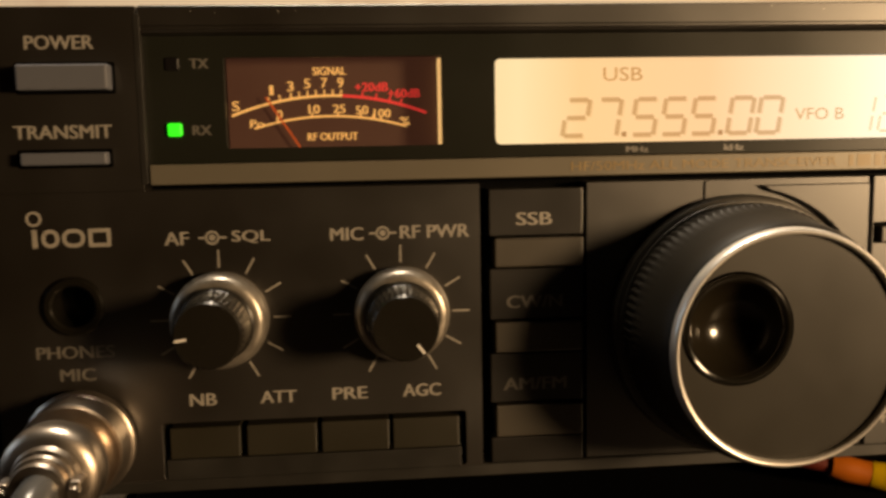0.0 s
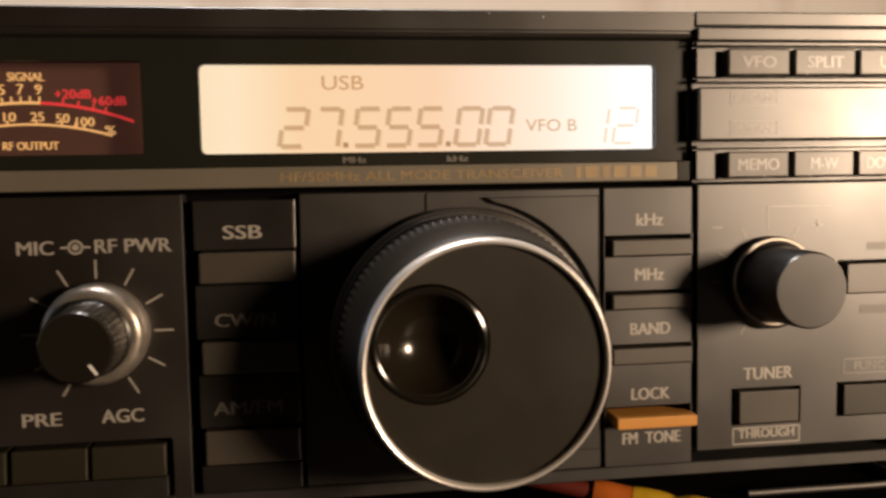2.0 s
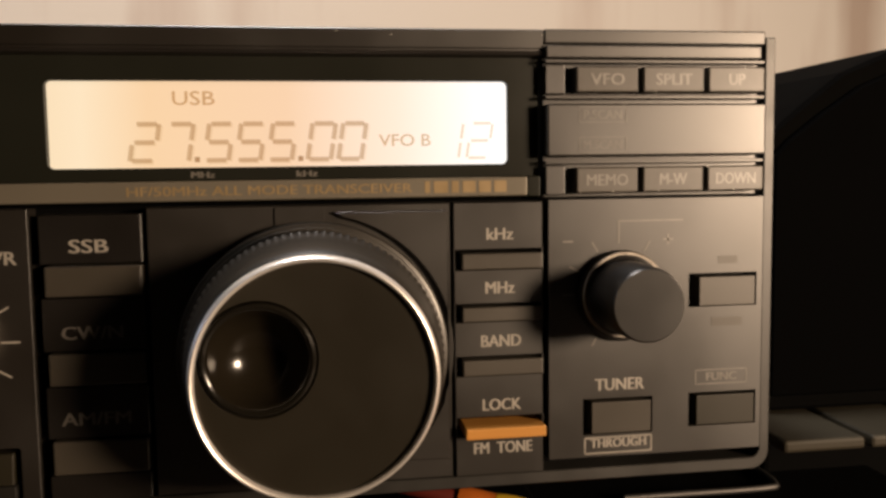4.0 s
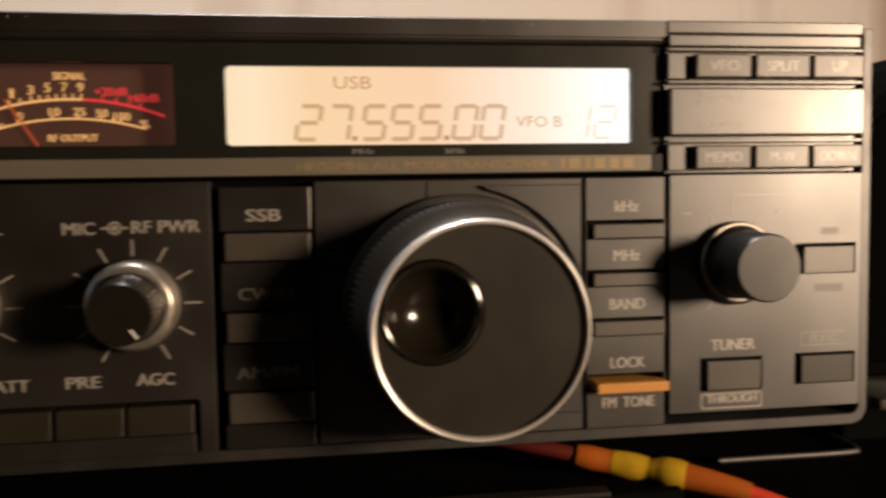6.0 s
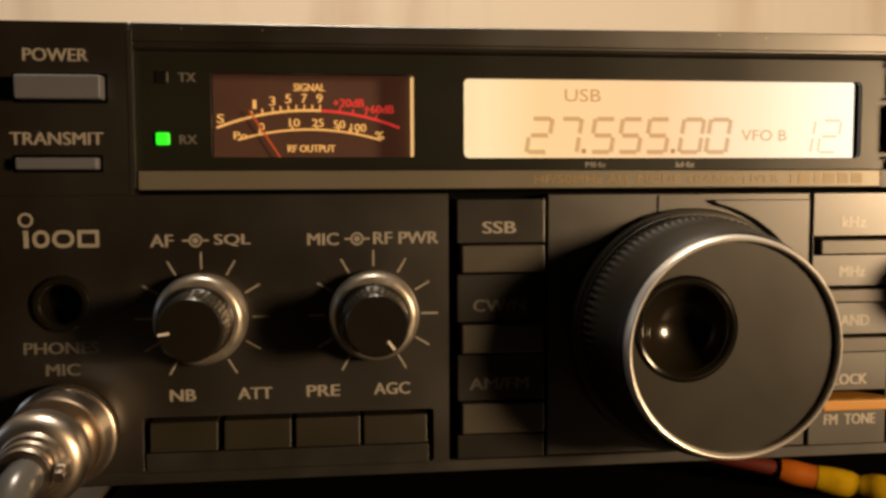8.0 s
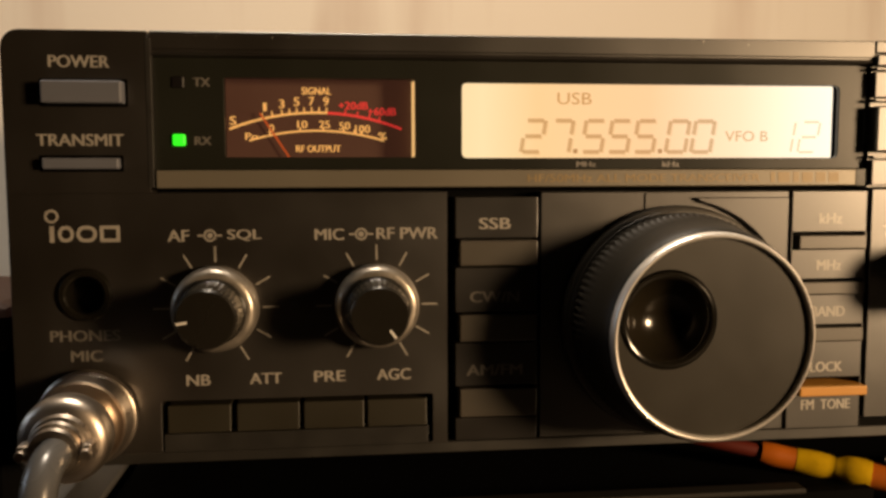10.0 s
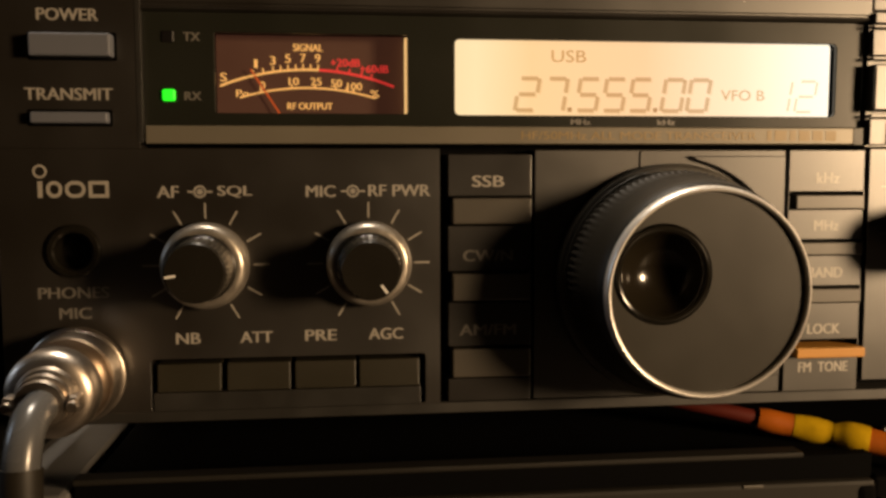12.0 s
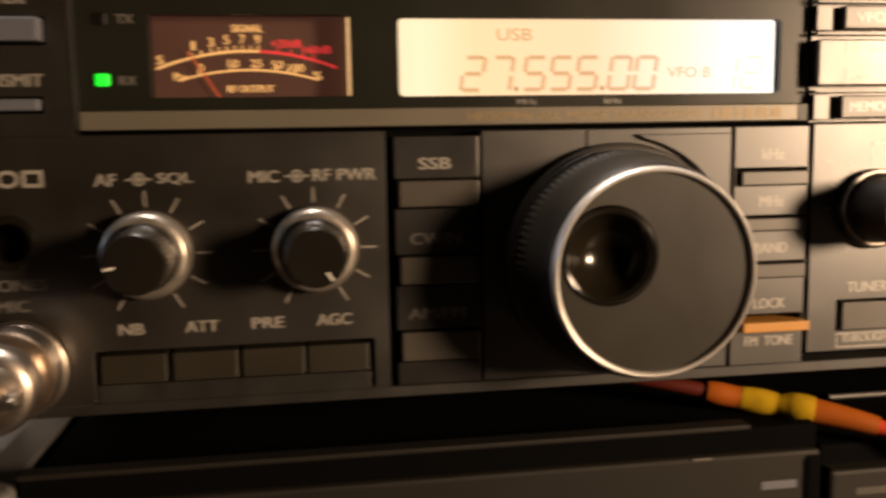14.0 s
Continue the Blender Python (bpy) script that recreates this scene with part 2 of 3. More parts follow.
def rrect(x0, x1, z0, z1, r=0.0, n=5):
    if not r:
        return [(x0, z0), (x1, z0), (x1, z1), (x0, z1)]
    out = []
    for cx, cz, a in ((x1 - r, z1 - r, 0), (x0 + r, z1 - r, 90), (x0 + r, z0 + r, 180), (x1 - r, z0 + r, 270)):
        for i in range(n + 1):
            t = radians(a + 90 * i / n)
            out.append((cx + r * math.cos(t), cz + r * math.sin(t)))
    return out


def circle(cx, cz, r, n=40):
    return [(cx + r * math.cos(2 * math.pi * i / n), cz + r * math.sin(2 * math.pi * i / n)) for i in range(n)]


def plate(loops, y0, y1, bevel=0.2):
    """A plate with its front at y0 and back at y1; the first loop is its outline, the others are openings through it."""
    bm = bmesh.new()
    edges = []
    for loop in loops:
        vs = [bm.verts.new((x, y0, z)) for x, z in loop]
        edges += [bm.edges.new((vs[i], vs[i - 1])) for i in range(len(vs))]
    bmesh.ops.triangle_fill(bm, use_beauty=True, use_dissolve=False, edges=edges)
    bmesh.ops.recalc_face_normals(bm, faces=bm.faces)
    made = bmesh.ops.extrude_face_region(bm, geom=list(bm.faces))["geom"]
    for v in made:
        if isinstance(v, bmesh.types.BMVert):
            v.co.y = y1
    if bevel:
        rim = [e for e in bm.edges if all(abs(v.co.y - y0) < 1e-6 for v in e.verts)
               and any(abs(f.calc_center_median().y - y0) > 1e-4 for f in e.link_faces)]
        bmesh.ops.bevel(bm, geom=rim, offset=bevel, segments=1, profile=0.5, affect="EDGES")
    return bm


def lathe(profile, cx, cz, n=72, teeth=0, depth=0.0, span=None):
    """A turned body about the axis through (cx, cz) along y; profile of (radius, y). Teeth run along the rows within span."""
    bm = bmesh.new()
    rows = []
    for r, y in profile:
        if r < 1e-6:
            rows.append([bm.verts.new((cx, y, cz))])
            continue
        ring = []
        for i in range(n):
            a = 2 * math.pi * i / n
            rr = r
            if teeth and span and span[0] <= y <= span[1]:
                rr = r - depth * (0.5 + 0.5 * math.cos(a * teeth))
            ring.append(bm.verts.new((cx + rr * math.cos(a), y, cz + rr * math.sin(a))))
        rows.append(ring)
    for a, b in zip(rows, rows[1:]):
        for i in range(n):
            j = (i + 1) % n
            if len(a) == 1:
                bm.faces.new((a[0], b[i], b[j]))
            elif len(b) == 1:
                bm.faces.new((a[i], a[j], b[0]))
            else:
                bm.faces.new((a[i], a[j], b[j], b[i]))
    return bm


def tube(points, radii, n=20, bm=None):
    bm = bm or bmesh.new()
    pts = [Vector(p) for p in points]
    rings = []
    side = Vector((1, 0, 0.3)).normalized()
    for i, p in enumerate(pts):
        d = (pts[min(i + 1, len(pts) - 1)] - pts[max(i - 1, 0)]).normalized()
        u = (side - d * side.dot(d)).normalized()
        w = d.cross(u)
        r = radii[i] if isinstance(radii, (list, tuple)) else radii
        rings.append([bm.verts.new(p + r * (u * math.cos(2 * math.pi * k / n) + w * math.sin(2 * math.pi * k / n))) for k in range(n)])
    for a, b in zip(rings, rings[1:]):
        for k in range(n):
            bm.faces.new((a[k], a[(k + 1) % n], b[(k + 1) % n], b[k]))
    bm.faces.new(rings[0][::-1])
    bm.faces.new(rings[-1])
    return bm


def curve_points(ctrl, steps=8):
    """A smooth line through control points."""
    v = [Vector(c) for c in ctrl]
    v = [2 * v[0] - v[1], *v, 2 * v[-1] - v[-2]]
    out = []
    for i in range(1, len(v) - 2):
        for s in range(steps):
            t = s / steps
            a, b, c, d = v[i - 1:i + 3]
            out.append(0.5 * (2 * b + (c - a) * t + (2 * a - 5 * b + 4 * c - d) * t * t + (3 * b - a - 3 * c + d) * t ** 3))
    out.append(v[-2])
    return out


def lettering(text, x0, x1, z0, z1, y, mat, parent, bold=0.11, thick=0.06, label=""):
    """Print of the given words, fitted into x0..x1, z0..z1, just in front of y; bold widens the strokes by stacked layers."""
    cu = bpy.data.curves.new("lettering", "FONT")
    cu.body, cu.size, cu.resolution_u = text, 1.0, 3
    tmp = new("tmp", cu)
    me = bpy.data.meshes.new_from_object(tmp.evaluated_get(bpy.context.evaluated_depsgraph_get()))
    bpy.data.objects.remove(tmp)
    bpy.data.curves.remove(cu)
    bm = bmesh.new()
    bold = min(bold, 0.1 * (x1 - x0))
    layers = [(0.0, 0.0)] if not bold else [(-bold, 0.0), (bold, 0.004), (0.0, 0.008)]
    xs, ys = [v.co.x for v in me.vertices], [v.co.y for v in me.vertices]
    ax, bx, ay, by = min(xs), max(xs), min(ys), max(ys)
    for dx, dy in layers:
        vs = [bm.verts.new((x0 + bold + (v.co.x - ax) / (bx - ax) * (x1 - x0 - 2 * bold) + dx, y - thick - dy,
                            z0 + (v.co.y - ay) / (by - ay) * (z1 - z0))) for v in me.vertices]
        for f in me.polygons:
            bm.faces.new([vs[i] for i in f.vertices])
    bpy.data.meshes.remove(me)
    return part("lettering", bm, mat, parent, label)


def stroke(bm, xa, za, xb, zb, w, y, thick=0.06):
    """A flat printed line."""
    d = Vector((xb - xa, zb - za)).normalized()
    nx, nz = -d.y * w / 2, d.x * w / 2
    f = [bm.verts.new((x, y - thick, z)) for x, z in ((xa + nx, za + nz), (xb + nx, zb + nz), (xb - nx, zb - nz), (xa - nx, za - nz))]
    g = [bm.verts.new((v.co.x, y + 0.02, v.co.z)) for v in f]
    bm.faces.new(f)
    for i in range(4):
        bm.faces.new((f[i], f[i - 1], g[i - 1], g[i]))
    return bm


def frame_lines(x0, x1, z0, z1, w, y):
    bm = bmesh.new()
    for a in ((x0, z0, x1, z0), (x1, z0, x1, z1), (x1, z1, x0, z1), (x0, z1, x0, z0)):
        stroke(bm, *a, w, y)
    return bm


def arc_line(cx, cz, r, a0, a1, w, y, n=28, thick=0.05):
    bm = bmesh.new()
    pts = [(cx + r * math.sin(radians(a0 + (a1 - a0) * i / n)), cz + r * math.cos(radians(a0 + (a1 - a0) * i / n))) for i in range(n + 1)]
    for p, q in zip(pts, pts[1:]):
        stroke(bm, *p, *q, w, y, thick)
    return bm


# ---- setting ----
def slab(name, x0, x1, y0, y1, z0, z1, mat, label, bevel=0.0):
    return tagged(part(name, one_box(x0, x1, y0, y1, z0, z1, bevel=bevel), mat), label, "wall" if "wall" in name else name, kind="structure")


slab("wall_north", -1500, 1900, 300, 400, -850, 1600, WALLPAPER, "pale painted wall with faint brownish streaks")
# unseen walls and ceiling, added to close the room and darken reflections
slab("wall_south", -1500, 1900, -1900, -1800, -850, 1600, PLASTER, "plain brown painted wall")
slab("wall_west", -1600, -1500, -1800, 300, -850, 1600, PLASTER, "plain brown painted wall")
slab("wall_east", 1900, 2000, -1800, 300, -850, 1600, PLASTER, "plain brown painted wall")
slab("ceiling", -1600, 2000, -1900, 400, 1600, 1700, PLASTER, "plain dull brown ceiling")
slab("floor", -1600, 2000, -1900, 400, -950, -850, DESKWOOD, "dark wooden floor")

desk = thing("desk", 150, 0, -850, "dark laminate desk against the wall", "desk")
part("desktop", one_box(-600, 900, -350, 295, -140, -110, bevel=3), DESKWOOD, desk)
for lx in (-580, 840):
    for ly in (-330, 240):
        part("leg", one_box(lx, lx + 40, ly, ly + 40, -850, -140, bevel=2), DESKWOOD, desk)

# ---- the transceiver ----
radio = thing("transceiver", 120, 120, 0, "black amateur radio transceiver with lit amber display and meter", "radio")
part("case", one_box(1.5, 239.5, 11, 239, 1.5, 92.0, bevel=1.5), CASE, radio, "black painted metal case")
part("front_backing", plate([rrect(2, 239, 1, 92), rrect(44.0, 86.2, 65.8, 83.9), rrect(95.2, 185.1, 65.4, 83.5)], 5.6, 11.2, 0), DARK, radio, "black recess behind the front panels")


for fx in (22, 186):
    for fy in (60, 215):
        bm = bmesh.new()
        bmesh.ops.create_cone(bm, cap_ends=True, segments=28, radius1=8, radius2=9.5, depth=16,
                              matrix=Matrix.Translation((fx, fy, -6.5)))
        part("foot", bm, DARK, radio, "black rubber foot", smooth=True)

# frame: power block, visor above the window, edge strips, bottom lip
left = part("power_panel", plate([[(29.3, 58.81), (29.3, 92.6)] + [(3.8 + 3.8 * math.cos(radians(a)), 88.8 + 3.8 * math.sin(radians(a))) for a in range(90, 181, 15)] + [(0, 58.81)]], 0, 8, 0.02), PANEL, radio)
bm = bmesh.new()
prof = [(9, 92.7), (0.15, 92.7), (0, 92.5), (0, 89.1), (0.35, 88.9), (0.35, 88.55), (0.0, 88.35), (0.4, 87.8), (3.2, 87.0), (9, 87.0)]
a = [bm.verts.new((29.8, y, z)) for y, z in prof]
b = [bm.verts.new((191.2, y, z)) for y, z in prof]
for i in range(len(prof)):
    bm.faces.new((a[i], a[i - 1], b[i - 1], b[i]))
bm.faces.new(a)
bm.faces.new(b[::-1])
part("window_visor", bm, PANEL, radio, "sloped black visor above the window")
part("block_edge", one_box(28.9, 30.0, -0.1, 6, 60, 91.2, bevel=0.05), LIP, radio)
corner = [(237 + 4 * math.sin(radians(a)), 4 - 4 * math.cos(radians(a))) for a in range(0, 91, 15)]
inner = [(236.8 + 2.0 * math.sin(radians(a)), 4.6 - 2.0 * math.cos(radians(a))) for a in range(90, -1, -15)]
part("edge_frame", plate([[(0.4, 0.0)] + corner + [(241, 91.6), (238.8, 91.6)] + inner + [(0.4, 2.4)]], -0.1, 9, 0.2), LIP, radio, "worn rounded edge along the bottom and side")

# window with openings for meter and display
window = part("window_panel", plate([rrect(30.0, 190.6, 63.7, 88.2), rrect(44.6, 85.7, 66.4, 83.3, 0.5, 3), rrect(96.0, 184.3, 66.2, 82.7, 1.1)], 2.0, 3.2, 0.1), SMOKED, radio, "smoked black window panel")
strip = part("trim_strip", one_box(30.4, 187.8, -0.2, 5, 59.8, 63.6, bevel=0.25), STRIP, radio, "satin grey trim strip with worn gold print")
part("strip_end", one_box(188.0, 190.6, 0.4, 5, 59.6, 63.7, bevel=0.2), SMOKED, radio)
lettering("HF/50MHz ALL MODE TRANSCEIVER", 110.4, 164.5, 60.8, 62.6, -0.2, GOLD, strip, bold=0.05, label="worn gold print")
bm = bmesh.new()
for x0, x1 in ((167.0, 168.0), (168.8, 171.6), (172.4, 173.8), (174.6, 177.2), (177.9, 180.3), (181.0, 183.5)):
    box(bm, x0, x1, -0.26, -0.1, 60.6, 62.9)
part("model_mark", bm, GOLD, strip, "gold model mark as plain bars")
lettering("MHz", 122.0, 126.6, 64.2, 65.4, 2.0, PRINTDIM, window)
lettering("kHz", 142.0, 146.2, 64.2, 65.4, 2.0, PRINTDIM, window)
lettering("TX", 38.2, 41.8, 81.4, 83.2, 2.0, PRINTDIM, window)
lettering("RX", 38.2, 41.8, 69.0, 70.8, 2.0, PRINTDIM, window)
part("receive_light", one_box(33.7, 36.4, 1.3, 3, 68.8, 71.3, bevel=0.4), GREENLED, radio, "lit green light")
part("transmit_light", one_box(33.7, 36.4, 1.7, 3, 81.0, 83.5, bevel=0.3), DEADLED, radio, "unlit dark light")

# meter
meter = part("meter", one_box(44.1, 86.1, 8.3, 9.6, 65.9, 83.8), DIALFACE, radio, "brown backlit meter face with amber and red scales")
part("meter_edge", one_box(85.3, 85.75, 5.05, 8.2, 66.5, 83.2), DIALEDGE, meter, "glowing amber edge of the meter")
YD = 8.25
CX, CZ, R1 = 64.0, 24.6, 51.8
part("scale", arc_line(CX, CZ, R1, -21.8, 2.6, 0.55, YD), DIALMARK, meter)
part("scale", arc_line(CX, CZ, R1, 2.6, 21.5, 0.55, YD), DIALRED, meter, "red part of the scale")
part("scale", arc_line(64.0, 20.6, R1, -16.8, 16.8, 0.45, YD), DIALMARK, meter)
for deg in (-13.2, -10.8, -8.4, -6.6, -4.8, -3.0, -1.2, 0.6, 2.4):
    s, c = math.sin(radians(deg)), math.cos(radians(deg))
    part("scale_tick", stroke(bmesh.new(), CX + R1 * s, CZ + R1 * c, CX + (R1 + 1.2) * s, CZ + (R1 + 1.2) * c, 0.35, YD), DIALMARK, meter)
for deg in (7, 10, 13, 15.5):
    s, c = math.sin(radians(deg)), math.cos(radians(deg))
    part("scale_tick", stroke(bmesh.new(), CX + R1 * s, CZ + R1 * c, CX + (R1 + 1.1) * s, CZ + (R1 + 1.1) * c, 0.35, YD), DIALRED, meter)
for deg in (-11.5, -4, 1.6, 6.6, 9.2, 11.0):
    s, c = math.sin(radians(deg)), math.cos(radians(deg))
    part("scale_tick", stroke(bmesh.new(), 64 + R1 * s, 20.6 + R1 * c, 64 + (R1 + 0.9) * s, 20.6 + (R1 + 0.9) * c, 0.4, YD), DIALMARK, meter)


def dial_text(t, x, z, w, h, mat=DIALMARK):
    lettering(t, x - w / 2, x + w / 2, z - h / 2, z + h / 2, YD, mat, meter, bold=0.07)


for t, x, z, w in (("S", 45.6, 74.6, 1.5), ("1", 52.6, 77.6, 0.8), ("3", 56.3, 78.3, 1.3), ("5", 59.6, 78.8, 1.3), ("7", 62.9, 78.9, 1.3), ("9", 66.1, 78.9, 1.3)):
    dial_text(t, x, z, w, 1.9)
for t, x, z, w in (("0", 54.0, 72.9, 1.2), ("10", 60.8, 73.8, 2.3), ("25", 65.7, 73.8, 2.5), ("50", 70.2, 73.5, 2.5), ("100", 74.2, 72.8, 3.4), ("%", 78.7, 71.2, 2.0)):
    dial_text(t, x, z, w, 1.7)
dial_text("Po", 49.6, 71.1, 2.8, 1.6)
dial_text("SIGNAL", 64.0, 81.2, 6.6, 1.6)
dial_text("RF OUTPUT", 64.3, 68.4, 10.0, 1.5)
dial_text("+20dB", 72.2, 78.0, 6.6, 1.7, DIALRED)
dial_text("+60dB", 78.6, 76.7, 6.4, 1.7, DIALRED)
bm = bmesh.new()
stroke(bm, 51.6, 76.2, 57.9, 66.4, 0.38, 6.9, 0.15)
part("needle", bm, NEEDLE, meter, "red meter needle near the low end")
pane = part("meter_pane", one_box(44.7, 85.6, 2.6, 3.1, 66.5, 83.2), PANE, meter, "clear pane")
pane.visible_shadow = False

# display
display = part("display", plate([rrect(95.3, 185.0, 65.5, 83.4, 1.2)], 6.1, 6.9, 0), BACKLIGHT, radio, "glowing amber liquid-crystal display")
YL = 5.95
SLANT = 0.16


def digit(segs, x, z, w=4.6, h=8.0, t=0.9):
    """One slanted seven-segment figure; segs names the lit ones of a to g."""
    bm = bmesh.new()
    g = 0.42
    rows = {"a": (g, h, w - g, h), "d": (g, 0, w - g, 0), "g": (g, h / 2, w - g, h / 2),
            "f": (0, h / 2 + g, 0, h - g), "b": (w, h / 2 + g, w, h - g), "e": (0, g, 0, h / 2 - g), "c": (w, g, w, h / 2 - g)}
    for s in segs:
        xa, za, xb, zb = rows[s]
        if s in "adg":
            za = zb = za + (-t / 2 if s == "a" else t / 2 if s == "d" else 0)
        stroke(bm, x + xa + SLANT * za, z + za, x + xb + SLANT * zb, z + zb, t, YL, 0.01)
    return bm


SEVEN = {"2": "abged", "7": "abc", "5": "afgcd", "0": "abcdef", "1": "bc"}
for ch, x in (("2", 110.0), ("7", 116.5), ("5", 124.1), ("5", 130.25), ("5", 136.4), ("0", 144.15), ("0", 150.25)):
    part("figure", digit(SEVEN[ch], x, 67.2), SEGMENT, display, "dark display figure %s" % ch)
    # offset tinted copy stands in for the figure's shadow on the backlit sheet
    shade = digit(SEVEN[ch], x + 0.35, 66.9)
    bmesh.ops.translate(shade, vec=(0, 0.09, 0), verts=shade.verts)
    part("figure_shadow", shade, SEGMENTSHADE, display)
for x in (122.3, 142.4):
    part("decimal_point", one_box(x, x + 1.0, YL, YL + 0.03, 67.3, 68.3), SEGMENT, display)
for ch, x in (("1", 170.4), ("2", 176.5)):
    part("figure", digit(SEVEN[ch], x, 67.3, 4.4, 7.6, 0.55), SEGMENTFAINT, display, "pale display figure %s" % ch)
lettering("USB", 118.4, 126.6, 78.4, 81.1, YL, SEGMENTPALE, display, bold=0.1, thick=0.01)
lettering("VFO B", 158.5, 169.2, 70.1, 72.5, YL, SEGMENTPALE, display, bold=0.1, thick=0.01)

# lower left panel
MICX, MICZ = 15.3, 11.3
audio = part("audio_panel", plate([rrect(0, 92.4, 2.3, 58.8), circle(15.1, 37.3, 5.6), circle(MICX, MICZ, 8.0), rrect(30.0, 89.1, 2.6, 13.7, 0.6, 3)], 0, 5.6, 0.1), PANEL, radio)
part("recess_step", one_box(30.5, 88.0, -0.3, 3, 2.5, 6.4, bevel=0.12), LIP, radio)
lettering("POWER", 9.4, 21.7, 84.9, 87.4, 0, PRINT, left)
lettering("TRANSMIT", 6.4, 24.1, 68.7, 71.2, 0, PRINT, left)
for n, x0, x1, z0, z1, y in (("power_button", 8.6, 24.6, 77.4, 82.0, -3.3), ("transmit_button", 8.0, 23.3, 63.9, 66.2, -2.2)):
    part(n, one_box(x0, x1, y, 6, z0, z1, bevel=0.35), KEYLIGHT, radio, "light grey push button")
    # dark plate round the button; its wider left side stands in for the shadow
    part("button_slot_shade", plate([rrect(x0 - 1.2, x1 + 0.6, z0 - 0.6, z1 + 0.6, 0.4, 3)], -0.04, 0.3, 0), DARK, radio)
# maker's mark as plain shapes
bm = plate([circle(8.8, 54.0, 1.45, 24), circle(8.8, 54.0, 0.95, 24)], -0.06, 0.02, 0)
part("maker_mark", bm, PRINT, audio, "pale maker's mark as plain shapes")
bm = one_box(8.3, 9.25, -0.06, 0.02, 48.5, 52.0)
for x0, x1, rr in ((10.0, 13.2, 1.5), (13.7, 17.9, 2.0), (18.5, 22.6, 0.2)):
    ring = plate([rrect(x0, x1, 48.5, 52.0, min(rr, 1.7)), rrect(x0 + 0.75, x1 - 0.75, 49.25, 51.25, max(0.15, min(rr, 1.7) - 0.75))], -0.06, 0.02, 0)
    me = bpy.data.meshes.new("shape")
    ring.to_mesh(me)
    ring.free()
    bm.from_mesh(me)
    bpy.data.meshes.remove(me)
part("maker_mark", bm, PRINT, audio)
for t, x0, x1, z0, z1, m in (
        ("AF", 32.3, 36.9, 48.4, 50.9, PRINT), ("SQL", 44.8, 52.1, 48.4, 50.9, PRINT), ("MIC", 63.4, 69.8, 48.4, 50.9, PRINT),
        ("RF PWR", 76.8, 90.3, 48.5, 51.0, PRINT), ("NB", 35.4, 40.6, 17.0, 19.4, PRINT), ("ATT", 48.9, 55.9, 17.0, 19.4, PRINT),
        ("PRE", 62.8, 69.7, 17.1, 19.5, PRINT), ("AGC", 76.6, 84.2, 17.1, 19.6, PRINT), ("PHONES", 7.5, 22.0, 27.3, 29.7, PRINTDIM), ("MIC", 11.6, 18.2, 22.9, 25.3, PRINTDIM)):
    lettering(t, x0, x1, z0, z1, 0, m, audio)
for sx in (41.2, 73.5):
    bm = plate([circle(sx, 49.65, 1.35, 20), circle(sx, 49.65, 0.95, 20)], -0.06, 0.02, 0)
    stroke(bm, sx - 2.6, 49.65, sx - 1.2, 49.65, 0.4, 0)
    stroke(bm, sx + 1.2, 49.65, sx + 2.6, 49.65, 0.4, 0)
    part("control_symbol", bm, PRINT, audio)
    part("control_symbol", plate([circle(sx, 49.65, 0.6, 14)], -0.06, 0.02, 0), PRINT, audio)


def dual_control(cx, cz, pointer):
    for i in range(11):
        s, c = math.sin(radians(-150 + 30 * i)), math.cos(radians(-150 + 30 * i))
        part("scale_mark", stroke(bmesh.new(), cx + 9.9 * s, cz + 9.9 * c, cx + 13.3 * s, cz + 13.3 * c, 0.36, 0), PRINT, audio)
    knob = part("dual_knob", lathe([(0, 0.5), (9.2, 0.5), (9.2, -2.6), (9.0, -3.8), (8.5, -4.8), (7.7, -5.3), (7.0, -5.3), (0, -5.3)], cx, cz, 90), SKIRT, radio, "two-part rotary knob with metallic skirt", smooth=True)
    part("cap", lathe([(0, -4.5), (7.0, -4.8), (7.0, -6.5), (6.6, -6.8), (6.4, -10), (6.1, -15.2), (5.7, -15.8), (0, -15.8)], cx, cz, 180, 36, 0.45, (-14.5, -6.9)), SMOOTHBLACK, knob, "black fluted cap", smooth=True)
    s, c = math.cos(radians(pointer)), math.sin(radians(pointer))
    bm = bmesh.new()
    stroke(bm, cx + 3.6 * s, cz + 3.6 * c, cx + 5.7 * s, cz + 5.7 * c, 0.5, -15.8)
    part("pointer", bm, WHITE, knob, "white pointer line")


dual_control(42.2, 34.0, 188)
dual_control(76.8, 34.0, -54)

# small keys under the knobs
for x0, x1 in ((31.3, 44.7), (46.0, 59.5), (60.5, 73.7), (74.5, 87.7)):
    bm = one_box(x0, x1, -0.3, 5, 6.6, 12.6, bevel=0.2)
    for v in bm.verts:
        if v.co.z > 10 and v.co.y < 2:
            v.co.y += 0.5
    part("push_key", bm, KEYOLIVE, radio, "dark olive push key")

# headphone socket and microphone plug
part("phones_socket", lathe([(5.6, 1.5), (5.6, -0.6), (5.2, -1.0), (4.3, -1.0), (3.9, -0.6), (3.9, 5), (0, 5)], 15.1, 37.3, 48), GLOSS, radio, "black headphone socket", smooth=True)
part("mic_socket", lathe([(8.0, 3), (8.0, -0.5), (9.6, -0.5), (9.6, -1.5), (8.6, -2.2), (8.2, -2.2), (8.2, 2), (0, 2)], MICX, MICZ, 56), CHROME, radio, "plated microphone socket", smooth=True)
plug = thing("microphone_plug", MICX, -12, MICZ, "shiny plated microphone plug screwed into the socket", "plug")
